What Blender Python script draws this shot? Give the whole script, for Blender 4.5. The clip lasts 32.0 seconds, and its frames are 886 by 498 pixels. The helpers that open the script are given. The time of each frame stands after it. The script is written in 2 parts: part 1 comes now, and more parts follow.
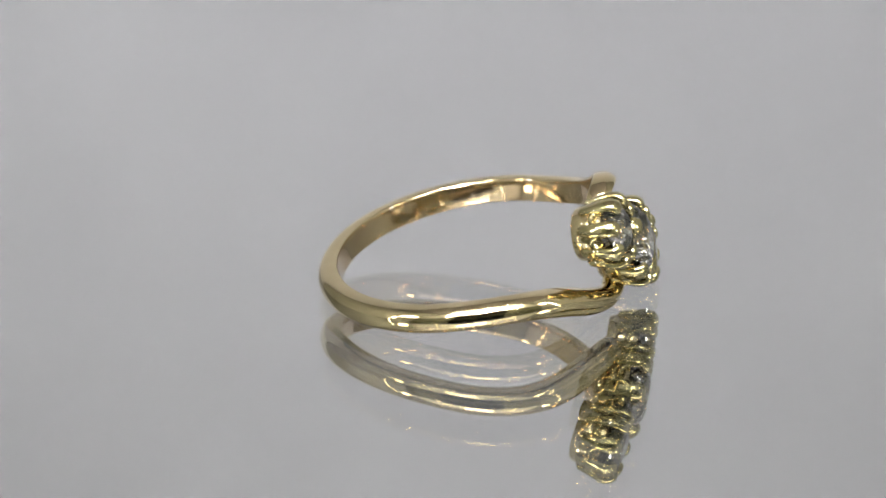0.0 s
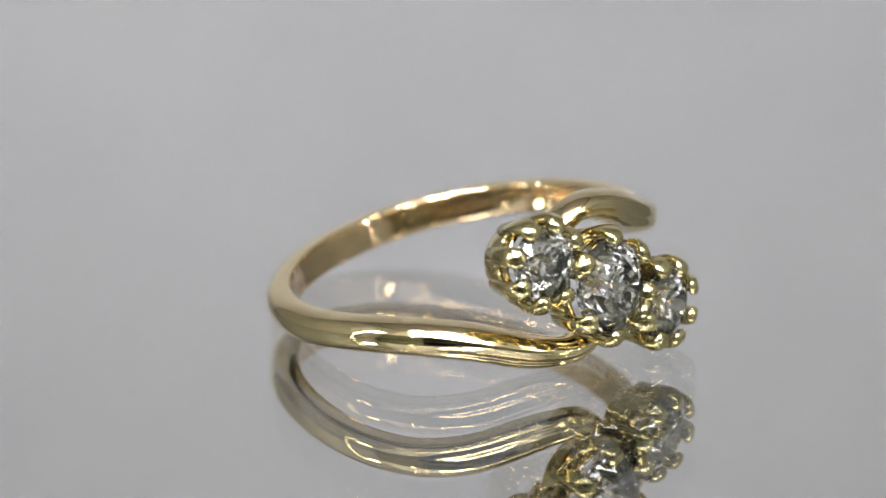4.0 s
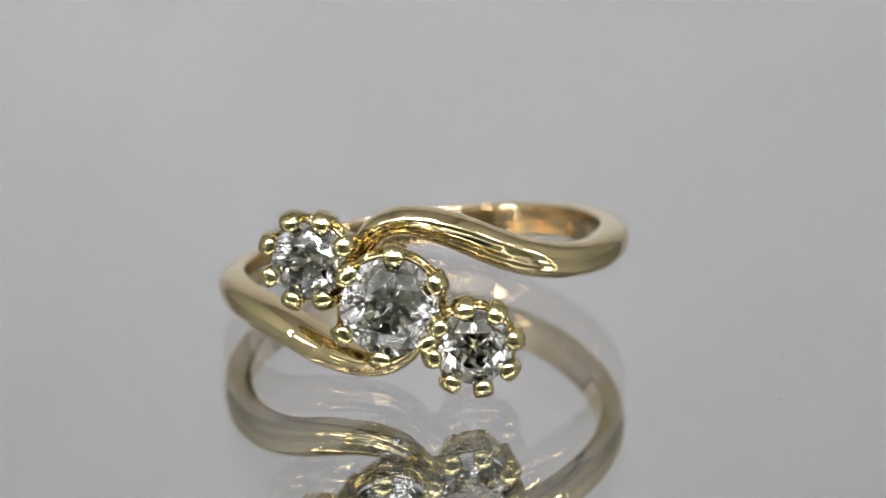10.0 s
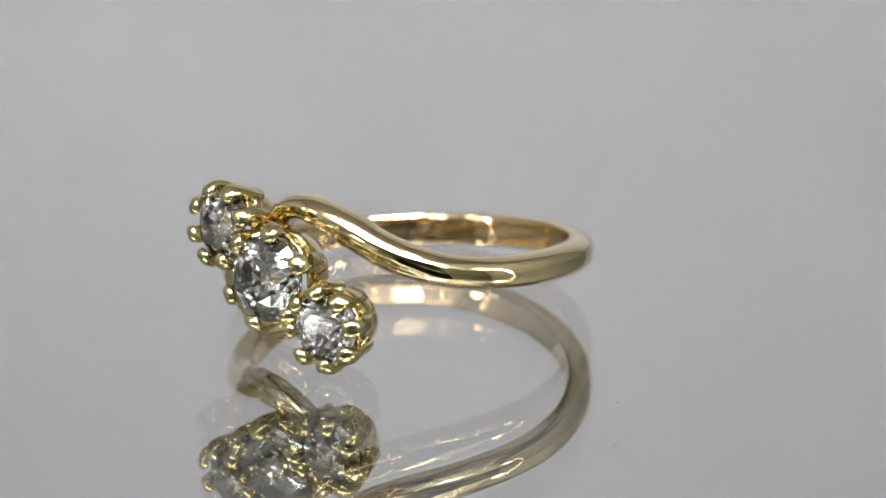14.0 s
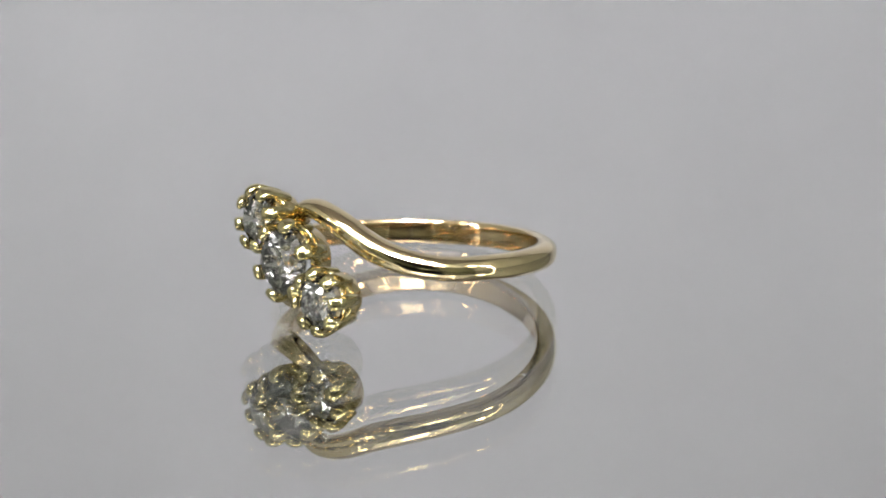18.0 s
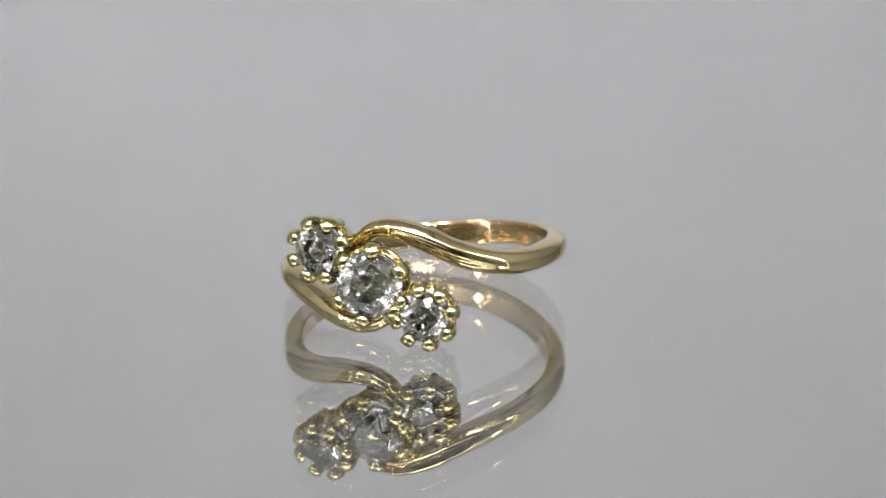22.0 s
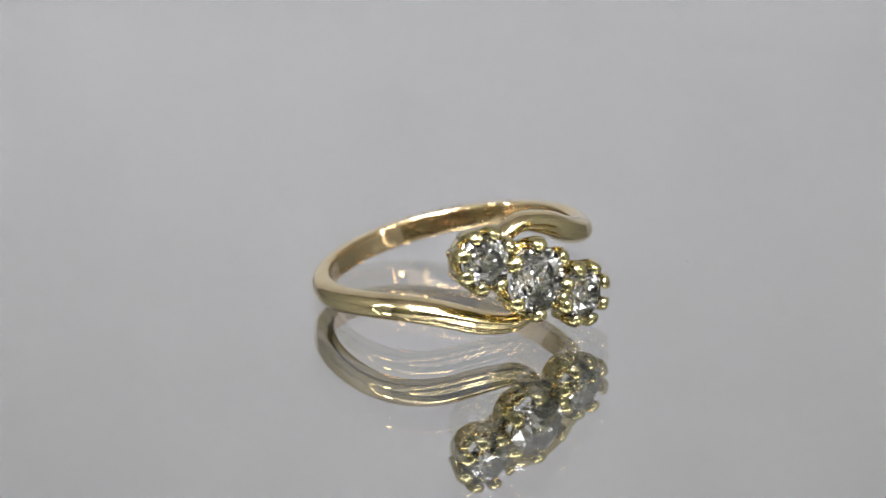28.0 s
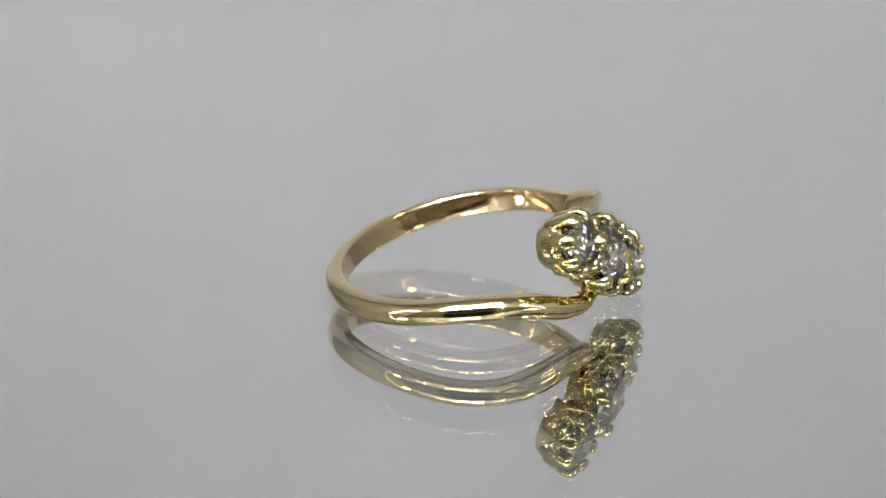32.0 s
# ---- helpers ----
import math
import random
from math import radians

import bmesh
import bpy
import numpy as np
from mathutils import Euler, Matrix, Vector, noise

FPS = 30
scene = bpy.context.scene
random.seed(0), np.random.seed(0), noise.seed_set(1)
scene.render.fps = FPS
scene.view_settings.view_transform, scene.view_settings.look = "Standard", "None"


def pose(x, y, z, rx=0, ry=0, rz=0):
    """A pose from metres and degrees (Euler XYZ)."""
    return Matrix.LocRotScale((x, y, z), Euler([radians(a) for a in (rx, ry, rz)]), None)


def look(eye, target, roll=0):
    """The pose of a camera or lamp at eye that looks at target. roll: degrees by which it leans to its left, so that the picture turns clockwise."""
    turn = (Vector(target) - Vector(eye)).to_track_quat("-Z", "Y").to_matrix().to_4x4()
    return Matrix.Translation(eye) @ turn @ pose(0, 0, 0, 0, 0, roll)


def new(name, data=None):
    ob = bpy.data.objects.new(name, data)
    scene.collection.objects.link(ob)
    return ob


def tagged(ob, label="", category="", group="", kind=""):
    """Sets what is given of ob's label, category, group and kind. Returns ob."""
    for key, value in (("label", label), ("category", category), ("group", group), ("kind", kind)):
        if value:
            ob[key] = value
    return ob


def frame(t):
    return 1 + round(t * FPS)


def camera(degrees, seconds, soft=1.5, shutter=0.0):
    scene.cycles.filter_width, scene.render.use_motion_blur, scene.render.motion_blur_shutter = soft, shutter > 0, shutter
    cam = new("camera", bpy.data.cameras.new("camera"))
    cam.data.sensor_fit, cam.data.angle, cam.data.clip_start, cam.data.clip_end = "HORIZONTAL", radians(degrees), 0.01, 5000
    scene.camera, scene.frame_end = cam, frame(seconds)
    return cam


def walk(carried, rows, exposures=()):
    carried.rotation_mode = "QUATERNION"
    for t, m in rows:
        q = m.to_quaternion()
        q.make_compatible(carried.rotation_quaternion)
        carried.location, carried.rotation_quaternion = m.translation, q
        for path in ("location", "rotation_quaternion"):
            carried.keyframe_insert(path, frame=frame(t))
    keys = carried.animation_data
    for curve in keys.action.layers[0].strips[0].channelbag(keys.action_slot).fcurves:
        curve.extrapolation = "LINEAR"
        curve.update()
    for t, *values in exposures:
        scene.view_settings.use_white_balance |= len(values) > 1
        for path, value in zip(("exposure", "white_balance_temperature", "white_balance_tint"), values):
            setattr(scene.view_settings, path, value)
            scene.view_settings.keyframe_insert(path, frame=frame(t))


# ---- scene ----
# Plan: a three-stone bypass ring lies on a round mirror turntable inside a small light tent.
# x to the right, y away from the camera, z up; the turntable turns about the z axis; z = 0 is the top of its glass.
MM = 0.001
TILT, ROLL = 19.74, -0.6
GLASS_T = 3.47      # depth of the silvering under the top of the glass (mm)

# ---------------------------------------------------------------- camera
cam = camera(20.0, 32.0, soft=1.3)


def eye(x, y, z):
    return pose(x * MM, y * MM, z * MM, 90 - TILT, 0, 0) @ pose(0, 0, 0, 0, 0, ROLL)


walk(cam, [
    (0, eye(0.07, -162.61, 60.83)), (1, eye(-0.01, -154.33, 57.89)), (2, eye(-0.03, -145.46, 54.80)),
    (3, eye(-0.08, -136.44, 51.61)), (3.5, eye(-0.05, -132.65, 50.23)), (5.5, eye(-0.05, -122.07, 46.29)),
    (6, eye(-0.03, -121.95, 46.17)), (7, eye(-0.05, -124.16, 46.94)), (8, eye(-0.06, -124.75, 47.26)),
    (9, eye(0.03, -124.90, 47.25)), (10, eye(-0.00, -125.42, 47.56)), (11, eye(-0.04, -123.78, 46.94)),
    (12, eye(-0.08, -123.02, 46.68)), (12.5, eye(-0.00, -123.87, 46.98)), (13, eye(-0.01, -127.64, 48.36)),
    (13.5, eye(-0.02, -132.30, 50.05)), (14, eye(-0.06, -137.71, 51.95)), (14.5, eye(-0.07, -143.45, 53.98)),
    (15, eye(-0.07, -149.54, 56.18)), (15.5, eye(-0.07, -155.68, 58.38)), (17.5, eye(-0.05, -173.83, 64.86)),
    (18, eye(-0.01, -175.60, 65.52)), (19, eye(-0.03, -176.09, 65.70)), (20, eye(-0.02, -176.88, 66.06)),
    (21, eye(0.00, -177.69, 66.34)), (22, eye(0.02, -178.35, 66.58)), (23, eye(0.02, -179.25, 66.92)),
    (24, eye(0.01, -179.98, 67.12)), (25, eye(-0.03, -179.53, 66.92)), (25.5, eye(-0.04, -179.51, 66.91)),
    (27.5, eye(-0.02, -179.88, 67.13)), (28, eye(-0.02, -179.61, 67.01)), (29, eye(-0.06, -178.07, 66.57)),
    (30, eye(-0.12, -176.86, 66.27)), (31, eye(-0.05, -176.79, 66.09)), (32, eye(0.01, -176.87, 66.04))
])

# ---------------------------------------------------------------- world and light
world = bpy.data.worlds.new("world")
world.use_nodes = True
world.node_tree.nodes["Background"].inputs[0].default_value = (0.55, 0.6, 0.65, 1)
world.node_tree.nodes["Background"].inputs[1].default_value = 0.03
scene.world = world


def area_lamp(name, m, sx, sy, power, colour):
    data = bpy.data.lights.new(name, "AREA")
    data.shape, data.size, data.size_y, data.energy, data.color = "RECTANGLE", sx, sy, power, colour
    ob = new(name, data)
    ob.matrix_world = m
    return ob


# an added, unseen fill low behind the turntable that brightens the foot of the backdrop
area_lamp("backdrop_fill", look((0, 0.24, 0.012), (0, 0.40, 0.07)), 0.40, 0.03, 0.84, (0.97, 0.97, 1.0))
# an added fill on each hand, with no lamp body
for side in (-1, 1):
    area_lamp("side_fill", look((side * 0.25, -0.17, 0.19), (0, 0.0, 0.02)), 0.035, 0.035, 0.07, (1.0, 0.95, 0.88))


# ---------------------------------------------------------------- materials
def material(name):
    m = bpy.data.materials.new(name)
    m.use_nodes = True
    nodes, links = m.node_tree.nodes, m.node_tree.links
    return m, nodes, links, nodes["Principled BSDF"]


def ramp(nodes, links, source, stops):
    r = nodes.new("ShaderNodeValToRGB")
    while len(r.color_ramp.elements) < len(stops):
        r.color_ramp.elements.new(0.5)
    for e, (at, c) in zip(r.color_ramp.elements, stops):
        e.position, e.color = at, (*c, 1)
    links.new(source, r.inputs[0])
    return r.outputs[0]


def noise_node(nodes, links, scale, detail=4.0, stretch=None):
    co = nodes.new("ShaderNodeTexCoord")
    n = nodes.new("ShaderNodeTexNoise")
    n.inputs["Scale"].default_value, n.inputs["Detail"].default_value = scale, detail
    source = co.outputs["Object"]
    if stretch:
        mp = nodes.new("ShaderNodeMapping")
        mp.inputs["Scale"].default_value = stretch
        links.new(source, mp.inputs["Vector"])
        source = mp.outputs["Vector"]
    links.new(source, n.inputs["Vector"])
    return n.outputs["Fac"]


def bump_from(nodes, links, bsdf, height, distance, strength=1.0):
    b = nodes.new("ShaderNodeBump")
    b.inputs["Distance"].default_value, b.inputs["Strength"].default_value = distance, strength
    links.new(height, b.inputs["Height"])
    links.new(b.outputs["Normal"], bsdf.inputs["Normal"])


def gold(name, colour, dark, rough):
    m, nodes, links, bsdf = material(name)
    links.new(ramp(nodes, links, noise_node(nodes, links, 900, 3), [(0.3, dark), (0.7, colour)]), bsdf.inputs["Base Color"])
    bsdf.inputs["Metallic"].default_value = 1.0
    r = nodes.new("ShaderNodeMapRange")
    r.inputs["To Min"].default_value, r.inputs["To Max"].default_value = rough * 0.6, rough * 1.6
    links.new(noise_node(nodes, links, 2500, 5), r.inputs["Value"])
    links.new(r.outputs[0], bsdf.inputs["Roughness"])
    bump_from(nodes, links, bsdf, noise_node(nodes, links, 1400, 4), 0.000012, 0.45)
    return m


GOLD = gold("yellow_gold", (0.80, 0.67, 0.405), (0.74, 0.61, 0.355), 0.05)
# worn and rougher inside; the redder tone paints in gold reflecting gold
GOLD_INSIDE = gold("worn_gold_inside_bounce_tint", (0.84, 0.66, 0.41), (0.74, 0.55, 0.32), 0.08)
# same gold for claws and gallery, a dark olive reflection put into its colour
GOLD_CLAW = gold("claw_gold_olive_reflection", (0.66, 0.58, 0.315), (0.58, 0.505, 0.265), 0.10)


def diamond_material():
    m, nodes, links, bsdf = material("diamond")
    bsdf.inputs["Base Color"].default_value = (1, 1, 1, 1)
    bsdf.inputs["Roughness"].default_value = 0.0
    bsdf.inputs["IOR"].default_value = 2.42
    bsdf.inputs["Transmission Weight"].default_value = 1.0
    return m


def glass_material():
    m, nodes, links, bsdf = material("plate_glass")
    bsdf.inputs["Base Color"].default_value = (0.975, 0.98, 0.985, 1)
    bsdf.inputs["Roughness"].default_value = 0.0
    bsdf.inputs["IOR"].default_value = 1.52
    bsdf.inputs["Transmission Weight"].default_value = 1.0
    return m


def mirror_material():
    m, nodes, links, bsdf = material("silvering")
    bsdf.inputs["Base Color"].default_value = (0.80, 0.81, 0.81, 1)
    bsdf.inputs["Metallic"].default_value = 1.0
    bsdf.inputs["Roughness"].default_value = 0.0
    return m


def cloth(name, light, dark, scale, rough=0.9):
    m, nodes, links, bsdf = material(name)
    links.new(ramp(nodes, links, noise_node(nodes, links, scale, 3), [(0.3, dark), (0.7, light)]), bsdf.inputs["Base Color"])
    bsdf.inputs["Roughness"].default_value = rough
    bump_from(nodes, links, bsdf, noise_node(nodes, links, 900, 2), 0.0004, 0.4)
    return m


DIAMOND = diamond_material()
GLASS = glass_material()
SILVER = mirror_material()
CLOTH = cloth("grey_cloth", (0.148, 0.147, 0.150), (0.135, 0.134, 0.137), 6)
SIDE = cloth("grey_side_cloth", (0.125, 0.127, 0.112), (0.105, 0.107, 0.092), 6)
ROOF = cloth("warm_grey_cloth", (0.17, 0.161, 0.157), (0.147, 0.139, 0.135), 6)
# the next two are for the added tent front, toned for reflections
LINING = cloth("olive_reflection_cloth", (0.115, 0.12, 0.08), (0.095, 0.099, 0.065), 6)
WHITE = cloth("white_reflector_cloth", (0.62, 0.62, 0.61), (0.57, 0.57, 0.56), 6)
DARK = cloth("dark_room_wall", (0.05, 0.05, 0.052), (0.035, 0.035, 0.036), 3)
TABLE = cloth("grey_table", (0.30, 0.30, 0.30), (0.25, 0.25, 0.25), 9, 0.6)
BLACK = cloth("black_plastic", (0.03, 0.03, 0.03), (0.02, 0.02, 0.02), 300, 0.5)


def glow_material():
    m, nodes, links, bsdf = material("diode_glow")
    bsdf.inputs["Base Color"].default_value = (0.8, 0.8, 0.75, 1)
    bsdf.inputs["Emission Color"].default_value = (1.0, 0.985, 0.985, 1)
    bsdf.inputs["Emission Strength"].default_value = 390.0
    return m


GLOW = glow_material()
DUST = cloth("dark_lint", (0.12, 0.12, 0.125), (0.07, 0.07, 0.07), 4000)


# ---------------------------------------------------------------- mesh helpers
def link_mesh(name, bm, mat, smooth):
    bmesh.ops.recalc_face_normals(bm, faces=bm.faces)
    data = bpy.data.meshes.new(name)
    bm.to_mesh(data)
    bm.free()
    data.materials.append(mat)
    for f in data.polygons:
        f.use_smooth = smooth
    return new(name, data)


def part(name, bm, mat, parent, label="", smooth=True):
    ob = link_mesh(name, bm, mat, smooth)
    ob.parent = parent
    return tagged(ob, label=label)


def rings_to_mesh(bm, rings, closed_ends=True):
    """Skin a row of closed loops of points."""
    rows = [[bm.verts.new(p) for p in ring] for ring in rings]
    for a, b in zip(rows, rows[1:]):
        n = len(a)
        for i in range(n):
            bm.faces.new((a[i], a[(i + 1) % n], b[(i + 1) % n], b[i]))
    if closed_ends:
        bm.faces.new(rows[0])
        bm.faces.new(rows[-1])


def lathe(profile, count):
    """A solid of revolution round z from a closed profile of (radius, height)."""
    bm = bmesh.new()
    rows = []
    for k in range(count):
        c, s = math.cos(2 * math.pi * k / count), math.sin(2 * math.pi * k / count)
        rows.append([bm.verts.new((r * c, r * s, z)) for r, z in profile])
    for k in range(count):
        a, b = rows[k], rows[(k + 1) % count]
        n = len(profile)
        for i in range(n):
            bm.faces.new((a[i], a[(i + 1) % n], b[(i + 1) % n], b[i]))
    return bm


def box(x0, x1, y0, y1, z0, z1, bevel=0.0):
    bm = bmesh.new()
    bmesh.ops.create_cube(bm, size=1)
    for v in bm.verts:
        v.co = ((x0 + x1) / 2 + v.co.x * (x1 - x0), (y0 + y1) / 2 + v.co.y * (y1 - y0), (z0 + z1) / 2 + v.co.z * (z1 - z0))
    if bevel:
        bmesh.ops.bevel(bm, geom=bm.edges, offset=bevel, segments=2, affect="EDGES")
    return bm


def smoothstep(a, b, x):
    t = min(max((x - a) / (b - a), 0), 1)
    return t * t * (3 - 2 * t)


def interp(x, points):
    """A smooth curve through (x, y) points (Catmull-Rom)."""
    if x <= points[0][0]:
        return points[0][1]
    for i in range(len(points) - 1):
        if x <= points[i + 1][0]:
            (x1, y1), (x2, y2) = points[i], points[i + 1]
            x0, y0 = points[i - 1] if i else (2 * x1 - x2, y1)
            x3, y3 = points[i + 2] if i + 2 < len(points) else (2 * x2 - x1, y2)
            t = (x - x1) / (x2 - x1)
            m1 = (y2 - y0) / (x2 - x0) * (x2 - x1)
            m2 = (y3 - y1) / (x3 - x1) * (x2 - x1)
            return ((2 * t**3 - 3 * t**2 + 1) * y1 + (t**3 - 2 * t**2 + t) * m1 + (-2 * t**3 + 3 * t**2) * y2 + (t**3 - t**2) * m2)
    return points[-1][1]


# ---------------------------------------------------------------- the tent and the room round it
tagged(link_mesh("ground", box(-1.6, 1.6, -1.6, 1.6, -0.80, -0.75), DARK, False), "dark floor of the room under the table", kind="structure")
tagged(link_mesh("wall_north", box(-1.6, 1.6, 1.5, 1.6, -0.75, 1.6), DARK, False), "dark room wall behind the tent", kind="structure")
tagged(link_mesh("wall_south", box(-1.6, 1.6, -1.6, -1.5, -0.75, 1.6), DARK, False), "dark room wall behind the camera", kind="structure")
tagged(link_mesh("wall_east", box(1.5, 1.6, -1.5, 1.5, -0.75, 1.6), DARK, False), "dark side wall of the room", kind="structure")
tagged(link_mesh("wall_west", box(-1.6, -1.5, -1.5, 1.5, -0.75, 1.6), DARK, False), "dark side wall of the room", kind="structure")
tagged(link_mesh("ceiling", box(-1.6, 1.6, -1.6, 1.6, 1.6, 1.7), DARK, False), "dark ceiling of the room", kind="structure")


def make_table():
    table = tagged(new("table"), "plain grey table that carries the light tent", "table")
    table.location = (0, 0, -0.75)
    part("tabletop", box(-0.7, 0.7, -0.6, 0.6, 0.695, 0.728, 0.004), TABLE, table, smooth=False)
    for x in (-0.64, 0.64):
        for y in (-0.54, 0.54):
            part("leg", box(x - 0.025, x + 0.025, y - 0.025, y + 0.025, 0, 0.695, 0.003), TABLE, table, smooth=False)


def cloth_sheet(origin, u, v, nu, nv, thick, sag, seed):
    """A cloth panel with soft folds: origin, two edges, thickness along their normal."""
    o, u, v = Vector(origin), Vector(u), Vector(v)
    n = u.cross(v).normalized()
    bm = bmesh.new()
    layers = []
    for side in (0, thick):
        grid = []
        for j in range(nv + 1):
            row = []
            for i in range(nu + 1):
                p = o + u * (i / nu) + v * (j / nv)
                w = noise.noise(Vector((p.x * 4 + seed, p.y * 4, p.z * 4))) * sag
                edge = min(i, nu - i, j, nv - j)
                row.append(bm.verts.new(p + n * (side + w * min(edge / 3, 1))))
            grid.append(row)
        layers.append(grid)
    for grid in layers:
        for j in range(nv):
            for i in range(nu):
                bm.faces.new((grid[j][i], grid[j][i + 1], grid[j + 1][i + 1], grid[j + 1][i]))
    a, b = layers
    for i in range(nu):
        bm.faces.new((a[0][i], a[0][i + 1], b[0][i + 1], b[0][i]))
        bm.faces.new((a[nv][i], a[nv][i + 1], b[nv][i + 1], b[nv][i]))
    for j in range(nv):
        bm.faces.new((a[j][0], a[j + 1][0], b[j + 1][0], b[j][0]))
        bm.faces.new((a[j][nu], a[j + 1][nu], b[j + 1][nu], b[j][nu]))
    return bm


def make_tent():
    tent = tagged(new("light_tent"), "cloth photo tent with a grey back on the grey table", "light tent")
    tent.location = (0, 0, -0.022)
    part("floor_panel", cloth_sheet((-0.36, -0.32, 0), (0.72, 0, 0), (0, 0.72, 0), 18, 14, 0.002, 0.0, 1), CLOTH, tent)
    part("back_panel", cloth_sheet((-0.36, 0.40, 0), (0.72, 0, 0), (0, 0, 0.66), 30, 28, 0.002, 0.012, 5), CLOTH, tent)
    # sides and roof stay out of view; added and toned for the gold's reflections
    for x in (-0.36, 0.36):
        part("side_panel", cloth_sheet((x, -0.32, 0), (0, 0.72, 0), (0, 0, 0.66), 26, 26, 0.002, 0.009, 9 + x), SIDE, tent, "unseen grey side cloth, toned for reflections")
    part("roof_panel", cloth_sheet((-0.36, -0.32, 0.66), (0.72, 0, 0), (0, 0.72, 0), 24, 18, 0.002, 0.008, 17), ROOF, tent, "unseen warm grey roof cloth, toned for reflections")
    # the front, unseen and added to shape reflections: olive lining with an opening that gives the lens's dark
    # reflection, white reflector above
    for x, w, z, h in ((-0.36, 0.235, 0, 0.22), (0.125, 0.235, 0, 0.22), (-0.125, 0.25, 0, 0.045)):
        part("reflection_flap", cloth_sheet((x, -0.32, z), (w, 0, 0), (0, 0, h), 12, 12, 0.002, 0.004, 21), LINING, tent, "added olive front cloth that tones the gold's reflections")
    part("front_reflector", cloth_sheet((-0.36, -0.32, 0.22), (0.72, 0, 0), (0, 0, 0.44), 20, 16, 0.002, 0.004, 25), WHITE, tent, "added white front reflector that brightens the stones")


make_table()
make_tent()


def make_led_panel():
    """The small lamp over the lens: housing, a grid of diodes, a stand."""
    lamp = tagged(new("panel_lamp"), "small black panel lamp with a grid of white diodes", "lamp")
    lamp.location = (0, -0.290, -0.020)
    face = pose(0, 0.012, 0.315, -40, 0, 0)
    body = part("housing", box(-0.070, 0.070, -0.022, 0.0, -0.050, 0.050, 0.003), BLACK, lamp, smooth=False)
    body.matrix_local = face
    first = None
    for i in range(7):
        for k in range(5):
            if first is None:
                first = part("diode", box(-0.0055, 0.0055, 0.0, 0.0012, -0.0055, 0.0055), GLOW, body, "glowing white diode", smooth=False)
                led = first
            else:
                led = new("diode", first.data)
                led.parent = body
                tagged(led, label="glowing white diode")
            led.location = ((i - 3) * 0.018, 0.0005, (k - 2) * 0.018)
    part("pole", lathe([(0.0001, 0.002), (0.006, 0.002), (0.006, 0.285), (0.0001, 0.285)], 16), BLACK, lamp)
    part("base_plate", lathe([(0.0001, 0.0), (0.05, 0.0), (0.05, 0.003), (0.048, 0.005), (0.0001, 0.005)], 32), BLACK, lamp)


make_led_panel()


def make_sparkle_strips():
    """Unseen strips of small diodes, added to the tent for sparkle in the stones: upright beside the lens opening,
    level above it, under the roof and at the sides.
    """
    first = None
    front, roof, hand = "strip of added white diodes on the tent front", "strip of added white diodes under the tent roof", "upright strip of added white diodes at the tent side"
    over = pose(0, 0, 0, 90, 0, 0) @ pose(0, 0, 0, 0, 90, 0) @ pose(0, 0, 0, 0, 0, 180)
    rows = [(pose(0, -0.312, 0.225, 0, 90, 0), 0.30, 14, "level " + front),
            (pose(-0.17, -0.312, 0.26), 0.20, 10, "upright " + front), (pose(0.17, -0.312, 0.26), 0.20, 10, "upright " + front),
            (pose(0, -0.312, 0.38, 0, 90, 0), 0.52, 24, "level " + front), (pose(0, -0.312, 0.48, 0, 90, 0), 0.52, 23, "level " + front), (pose(0, -0.312, 0.58, 0, 90, 0), 0.52, 22, "level " + front),
            (pose(0, -0.25, 0.632) @ over, 0.52, 24, "level " + roof), (pose(0, -0.15, 0.632) @ over, 0.52, 23, "level " + roof),
            (pose(-0.345, -0.16, 0.20, 0, 0, -90), 0.36, 12, hand), (pose(0.345, -0.16, 0.20, 0, 0, 90), 0.36, 12, hand)]
    for m, long, count, label in rows:
        strip = tagged(new("sparkle_strip"), label, "lamp", "diode strips in the tent")
        strip.matrix_world = m
        part("strip_backing", box(-0.006, 0.006, -0.003, 0.0, -long / 2, long / 2, 0.0005), BLACK, strip, smooth=False)
        for k in range(count):
            if first is None:
                first = part("diode", box(-0.003, 0.003, 0.0, 0.0012, -0.003, 0.003), GLOW, strip, "glowing white diode", smooth=False)
                led = first
            else:
                led = new("diode", first.data)
                led.parent = strip
                tagged(led, label="glowing white diode")
            led.location = (0, 0.0003, (k - (count - 1) / 2) * long * 0.94 / (count - 1))


make_sparkle_strips()


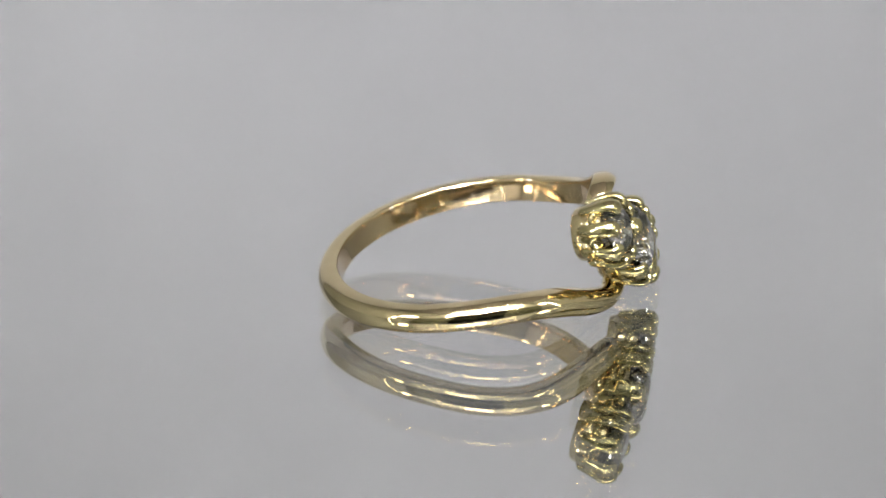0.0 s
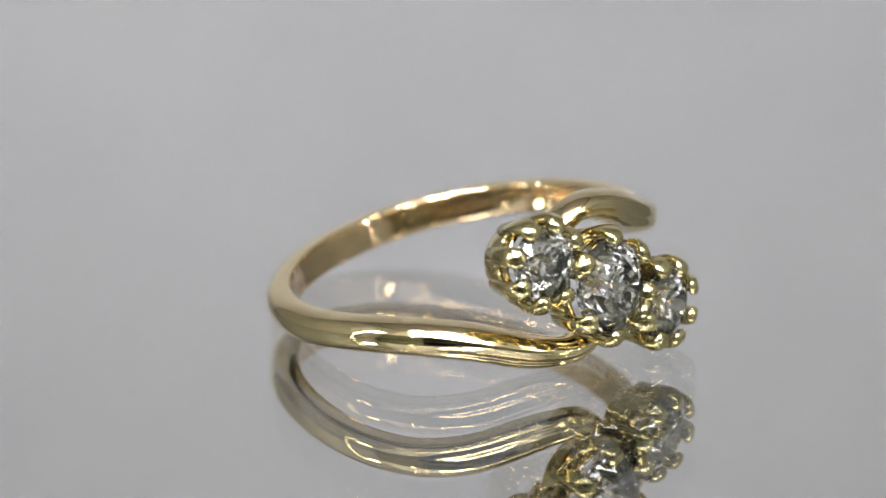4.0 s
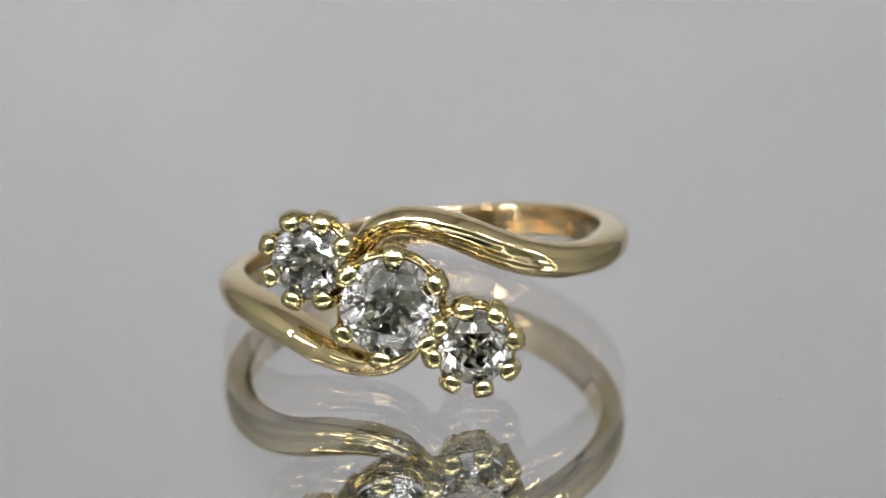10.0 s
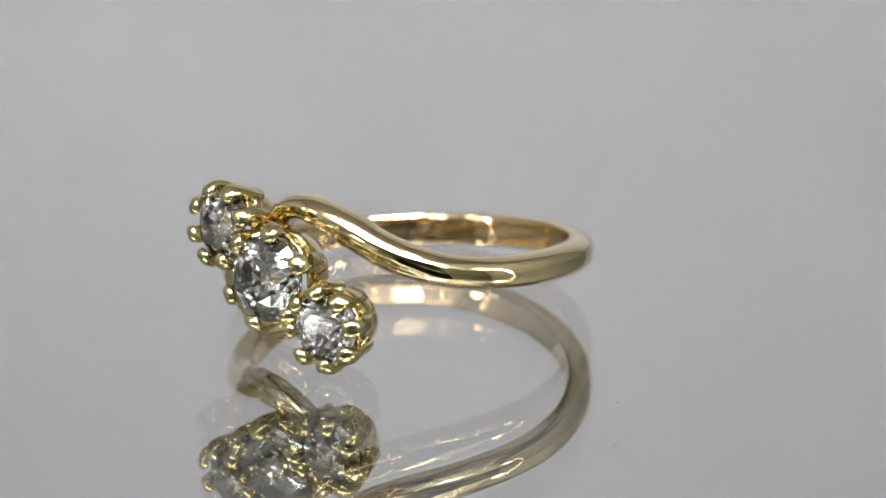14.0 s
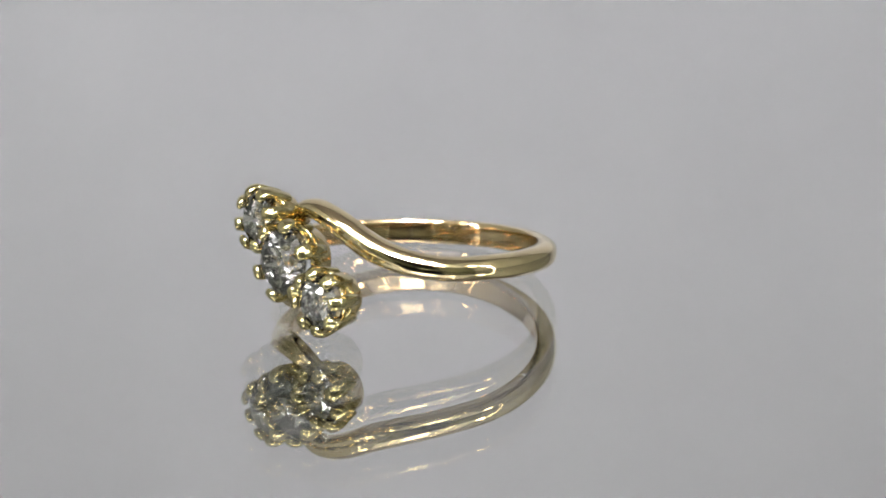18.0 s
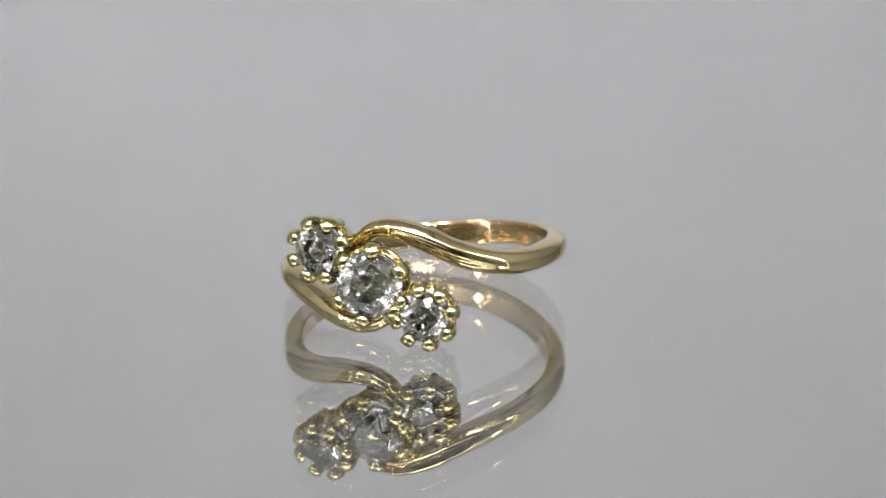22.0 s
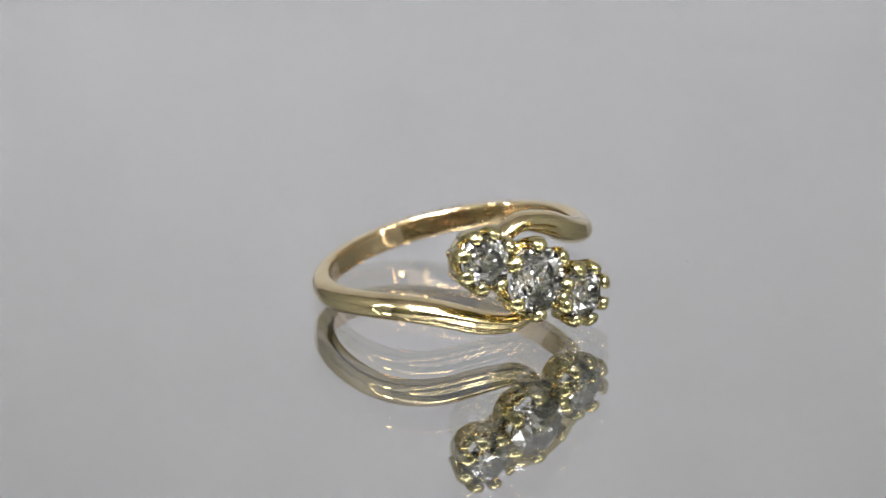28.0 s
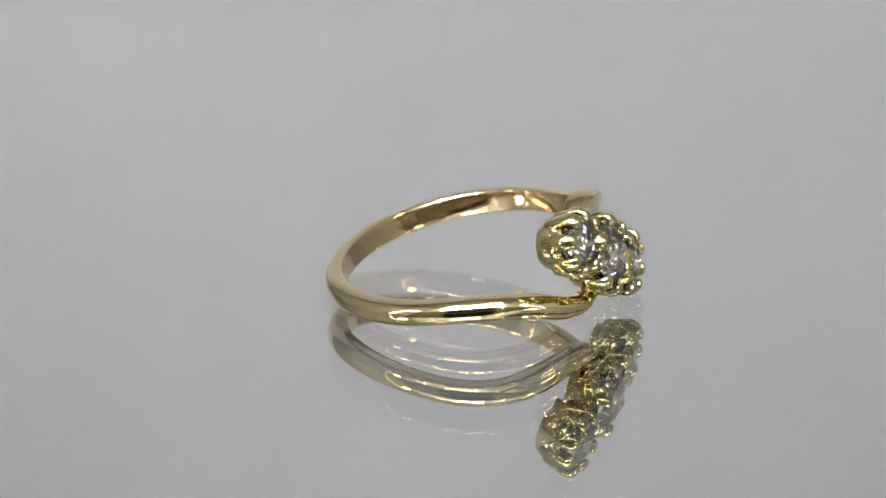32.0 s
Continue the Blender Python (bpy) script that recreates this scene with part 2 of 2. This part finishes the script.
# ---------------------------------------------------------------- the mirror turntable
def make_turntable():
    plate = tagged(new("mirror_turntable"), "round clear-glass mirror turntable with a few specks of lint", "turntable")
    r = 150 * MM
    glass = lathe([(0.0, -4 * MM), (r, -4 * MM), (r + 0.4 * MM, -3.6 * MM), (r + 0.4 * MM, -0.4 * MM), (r, 0), (0.0, 0)], 128)
    bmesh.ops.remove_doubles(glass, verts=glass.verts, dist=1e-7)
    part("glass_disc", glass, GLASS, plate, "clear polished glass disc", smooth=False)
    silver = lathe([(0.0, -(GLASS_T + 0.2) * MM), (r - 0.5 * MM, -(GLASS_T + 0.2) * MM), (r - 0.5 * MM, -GLASS_T * MM), (0.0, -GLASS_T * MM)], 128)
    bmesh.ops.remove_doubles(silver, verts=silver.verts, dist=1e-7)
    part("silver_backing", silver, SILVER, plate, "bright silvered backing under the glass", smooth=False)
    base = lathe([(0.0, -20 * MM), (90 * MM, -20 * MM), (94 * MM, -18 * MM), (94 * MM, -6 * MM), (90 * MM, -4.004 * MM), (0.0, -4.004 * MM)], 96)
    bmesh.ops.remove_doubles(base, verts=base.verts, dist=1e-7)
    part("base", base, TABLE, plate, "grey plastic turning base")
    rng = random.Random(4)
    specks = [(18.1, -6.7, 0.15), (-22.0, -7.3, 0.11), (-15.3, -9.05, 0.08), (-24, 4, 0.08), (9, 26, 0.1), (-9, -19, 0.08), (30, 12, 0.1), (-33, 10, 0.1)]
    for x, y, size in specks:
        bm = bmesh.new()
        bmesh.ops.create_icosphere(bm, subdivisions=2, radius=size * MM)
        turn = rng.uniform(0, 180)
        for v in bm.verts:
            v.co = Vector((v.co.x, v.co.y * 0.45, v.co.z * 0.35)) * (1 + 0.3 * noise.noise(v.co * 9000))
        bmesh.ops.transform(bm, matrix=pose(x * MM, y * MM, size * 0.3 * MM, 0, 0, turn), verts=bm.verts)
        part("lint_speck", bm, DUST, plate)
    return plate


# ---------------------------------------------------------------- the ring
BAND_CENTRE = (-0.66, -2.40, 2.84)       # mm from the turntable's axis and the glass
BAND_LEAN = (-7.7, -8.1)                # degrees about x and y
R_OUT, R_IN = 10.73, 9.25
LOW_ARM, HIGH_ARM = 0.82, 1.02           # the lower arm drops less than the upper one climbs

# along one arm, by the angle from the side (0) towards the head (90): rise, width, thickness and outer radius
RISE = [(-90, 0.0), (0, 0.0), (20, 0.05), (36, 0.45), (49, 1.15), (58, 1.9), (65, 2.6), (73, 3.25), (81, 3.7), (88, 3.65), (94, 3.05), (99, 2.0), (103, 1.0)]
WIDTH = [(-90, 1.9), (-40, 1.85), (0, 1.8), (30, 1.82), (50, 1.9), (68, 1.8), (80, 1.5), (90, 1.3), (103, 1.1)]
OUTER = [(-90, R_OUT), (40, R_OUT), (70, 10.5), (85, 10.4), (95, 10.1), (103, 9.6)]
INNER = [(-90, R_IN), (30, R_IN), (60, 8.95), (85, 8.9), (103, 8.6)]


def arm_point(phi, radius, rise):
    a = radians(phi)
    return Vector((radius * math.cos(a), -radius * math.sin(a), rise))


def shank_mesh():
    """One sweep from the tip of one arm, round the back, to the tip of the other; the halves are alike under a half turn about the head's axis."""
    half = []
    phi = 103.0
    while phi > -90.01:
        half.append(phi)
        phi -= 1.5 if phi > 30 else 3.0
    across = 72

    def section(phi, lift, down):
        o, i, w, z = (interp(phi, c) for c in (OUTER, INNER, WIDTH, RISE))
        z *= lift
        d = 0.5
        ahead = arm_point(phi - d, (o + i) / 2, interp(phi - d, RISE) * lift) - arm_point(phi + d, (o + i) / 2, interp(phi + d, RISE) * lift)
        t = ahead.normalized()
        n = arm_point(phi, 1, 0).normalized()
        b = t.cross(n).normalized()
        n = b.cross(t).normalized()
        c = arm_point(phi, (o + i) / 2, z)
        h = (o - i) / 2
        cut = smoothstep(36, 54, phi) * (1 - 0.6 * smoothstep(84, 98, phi))
        ridge = 0.65 * smoothstep(32, 60, phi) * (1 - 0.6 * smoothstep(84, 100, phi))
        cut_late = smoothstep(46, 60, phi) * (1 - smoothstep(80, 95, phi))
        ring = []
        for k in range(across):
            a = 2 * math.pi * k / across
            x, y = math.cos(a), math.sin(a)
            # a full rounded outside, a nearly flat inside with soft corners
            sx, sy = math.copysign(abs(x) ** 0.85, x), abs(y) ** 0.9
            if y > 0:
                # the shoulders carry a soft ridge above the middle
                d = math.sqrt((sx * down + 0.3) ** 2 + 0.004)
                sy += ridge * ((1 - sx * sx * 0.999) ** 0.3 * (1.04 - 0.5 * d / 1.3) - sy)
                sy = 1.4 * sy - 0.4
            else:
                sx = x
                sy = -0.4 - 0.6 * (1 - abs(x) ** 7) ** (1 / 7) - 0.06 * (1 - x * x)
            dent = 0.0
            if y > 0:
                u = sx * down
                dent = cut * 0.14 * math.exp(-((u - 0.42) / 0.15) ** 2) + cut_late * 0.05 * math.exp(-((u - 0.02) / 0.13) ** 2)
            ring.append(c + b * (sx * w / 2) + n * (sy * h - dent))
        return ring

    # the half turn swaps the two edges of the band
    first = [section(p, HIGH_ARM, 1) for p in half]
    other = [[Vector((-p.x, p.y, -p.z)) for p in section(phi, LOW_ARM, -1)] for phi in reversed(half[:-1])]
    rings = first + [[ring[(across // 2 - k) % across] for k in range(across)] for ring in other]
    bm = bmesh.new()
    rings_to_mesh(bm, [[p * MM for p in r] for r in rings])
    return bm


def brilliant(r, fold, seed):
    """An old round brilliant, cut by hand: small table, high crown, open culet. Girdle at z = 0, table up; r in mm."""
    r *= MM
    rng = random.Random(seed)
    step = math.pi / fold
    pts = []

    def add(rho, angle, z, loose=0.028):
        angle += rng.uniform(-loose, loose) * 1.6
        rho *= 1 + rng.uniform(-loose, loose)
        pts.append((rho * r * math.cos(angle), rho * r * math.sin(angle), (z + rng.uniform(-loose, loose) * 0.5) * r))

    for k in range(fold):
        a, b = 2 * step * k, 2 * step * (k + 0.5)
        add(0.50, a, 0.375, 0.006)          # table corners
        add(0.70, b, 0.285)                 # star tips
        add(0.84, a, 0.175)                 # kites
        add(0.45, b, -0.565)                # lower halves
        add(0.22, a, -0.775)                # pavilion mains
        add(0.06, b, -0.87, 0.01)           # open culet
    for k in range(2 * fold):
        add(1.0, step * k, 0.02, 0.006)
        add(1.0, step * k, -0.03, 0.006)
        add(0.74, step * (k + 0.5), -0.295, 0.012)
    bm = bmesh.new()
    for p in pts:
        bm.verts.new(p)
    bmesh.ops.convex_hull(bm, input=bm.verts)
    bmesh.ops.dissolve_limit(bm, angle_limit=radians(0.8), verts=bm.verts, edges=bm.edges)
    return bm


def claw_mesh(base_r, top_r, depth, width):
    """One claw in the xz plane: up along the flaring cup and over the girdle in a rounded tab. The girdle is at z = 0."""
    path = [(base_r, -depth + 0.3, 0.6, 0.8), (base_r + (top_r - base_r) * 0.5, -1.9, 0.78, 0.9), (top_r - 0.04, -0.95, 0.98, 1.0), (top_r + 0.10, -0.35, 1.06, 1.05),
            (top_r + 0.13, 0.02, 1.04, 1.0), (top_r + 0.06, 0.26, 1.0, 1.0), (top_r - 0.10, 0.43, 1.0, 1.0), (top_r - 0.30, 0.50, 0.92, 0.95), (top_r - 0.46, 0.50, 0.70, 0.75), (top_r - 0.55, 0.46, 0.38, 0.4)]
    rings = []
    for i, (r, z, s, k) in enumerate(path):
        a, b = path[max(i - 1, 0)], path[min(i + 1, len(path) - 1)]
        t = Vector((b[0] - a[0], 0, b[1] - a[1])).normalized()
        n = Vector((t.z, 0, -t.x))
        w, h = width * s, 0.60 * k
        loop = []
        for q in (2 * math.pi * e / 14 for e in range(14)):
            c, d = math.cos(q), math.sin(q)
            loop.append((Vector((r, 0, z)) + n * (math.copysign(abs(c) ** 0.8, c) * h / 2) + Vector((0, 1, 0)) * (math.copysign(abs(d) ** 0.8, d) * w / 2)) * MM)
        rings.append(loop)
    bm = bmesh.new()
    rings_to_mesh(bm, rings)
    return bm


def make_setting(ring, place, axis, spin, stone_r, claws, label):
    """A coronet setting: collar, gallery, claws, and the stone in it."""
    top_r, base_r, depth = stone_r + 0.28, stone_r * 0.88, 2.3
    up = Vector(axis).normalized()
    m = Matrix.Translation(Vector(place) * MM) @ up.to_track_quat("Z", "Y").to_matrix().to_4x4() @ pose(0, 0, 0, 0, 0, spin)
    rim = [(base_r - 0.32, -depth - 0.35), (base_r + 0.02, -depth - 0.40), (base_r + 0.14, -depth - 0.25), (base_r + 0.32, -depth + 0.80), (base_r + 0.26, -depth + 0.95), (base_r + 0.0, -depth + 0.95), (base_r - 0.34, -depth - 0.2)]
    collar = part("setting", lathe([(r * MM, z * MM) for r, z in rim], 48), GOLD, ring, label)
    collar.matrix_local = m
    # gallery: a scalloped wire that links the claws below the girdle
    bm = bmesh.new()
    loops = []
    n = 96
    for k in range(n):
        a = 2 * math.pi * k / n
        away = min(abs((math.degrees(a) - c + 180) % 360 - 180) for c in claws)
        dip = math.sin(min(away / 24, 1) * math.pi / 2) ** 2
        r, z = top_r - 0.08 - 0.16 * dip, -0.55 - 0.75 * dip
        d = Vector((math.cos(a), math.sin(a), 0))
        loops.append([(d * (r + 0.21 * math.cos(q)) + Vector((0, 0, z + 0.25 * math.sin(q)))) * MM for q in [2 * math.pi * i / 8 for i in range(10)]])
    loops.append(loops[0])
    rings_to_mesh(bm, loops, False)
    bmesh.ops.remove_doubles(bm, verts=bm.verts, dist=1e-8)
    part("gallery", bm, GOLD_CLAW, collar)
    # inner wall of the cup
    wall = [(base_r - 0.06, -depth + 0.7), (base_r + 0.12, -depth + 0.7), (top_r - 0.22, -0.62), (top_r - 0.30, -0.55), (top_r - 0.42, -0.62)]
    part("cup_wall", lathe([(r * MM, z * MM) for r, z in wall], 48), GOLD, collar)
    first = None
    for turn in claws:
        if first is None:
            first = part("claw", claw_mesh(base_r + 0.12, top_r, depth, 1.02 if stone_r < 2.2 else 1.12), GOLD_CLAW, collar)
            claw = first
        else:
            claw = new("claw", first.data)
            claw.parent = collar
        claw.matrix_local = pose(0, 0, 0, 0, 0, turn)
    stone = part("diamond", brilliant(stone_r, 8, spin), DIAMOND, collar, "clear old-cut round diamond", smooth=False)
    stone.matrix_local = pose(0, 0, 0, 0, 0, 11)
    return collar


def make_ring():
    ring = tagged(new("finger_ring"), "yellow gold bypass ring with three claw-set diamonds", "ring")
    band = part("shank", shank_mesh(), GOLD, ring, "polished gold band with grooved, crossing shoulders")
    band.data.materials.append(GOLD_INSIDE)
    for f in band.data.polygons:
        if f.normal.x * f.center.x + f.normal.y * f.center.y < -0.8 * math.hypot(f.center.x, f.center.y):
            f.material_index = 1
    lean = Matrix.Rotation(radians(BAND_LEAN[1]), 4, "Y") @ Matrix.Rotation(radians(BAND_LEAN[0]), 4, "X")
    band.matrix_local = Matrix.Translation(Vector(BAND_CENTRE) * MM) @ lean
    middle = None
    eighths = [45 * k for k in range(8)]
    for place, axis, spin, r, claws, label in (
            ((-4.48, -13.30, 6.52), (-0.05, -1, 0.20), 25, 1.86, eighths, "small gold claw setting"),
            ((-0.50, -13.80, 4.52), (0.10, -1, 0.16), 0, 2.42, [28, 85, 140, 211, 261, 318], "large gold claw setting"),
            ((3.52, -13.57, 2.56), (0.17, -1, 0.12), 12, 1.86, eighths, "small gold claw setting")):
        setting = make_setting(ring, place, axis, spin, r, claws, label)
        middle = setting if r > 2 else middle
    return ring, middle


plate = make_turntable()
ring, focus = make_ring()
cam.data.dof.use_dof = True
cam.data.dof.focus_object = focus
cam.data.dof.aperture_fstop = 36


def motions():
    turns = [
        (0, 73.57), (1, 65.45), (2, 56.49), (3, 47.40), (3.5, 42.95), (5.5, 29.12), (6, 25.44), (7, 17.04), (8, 8.61),
        (9, 0.29), (10, -8.76), (11, -17.10), (12, -25.52), (12.5, -29.87), (13, -33.59), (13.5, -38.09), (14, -42.10),
        (14.5, -46.88), (15, -51.25), (15.5, -55.30), (16, -59.10), (16.5, -61.50), (17, -60.50), (17.5, -56.90),
        (18, -53.45), (19, -45.34), (20, -37.06), (21, -28.42), (22, -20.02), (23, -11.94), (24, -3.79), (25, 4.79),
        (25.5, 9.16), (27.5, 27.32), (28, 31.06), (29, 38.80), (30, 46.68), (31, 54.26), (32, 62.32)
    ]
    for thing in (plate, ring):
        walk(thing, [(t, pose(0, 0, 0, 0, 0, a)) for t, a in turns])


motions()
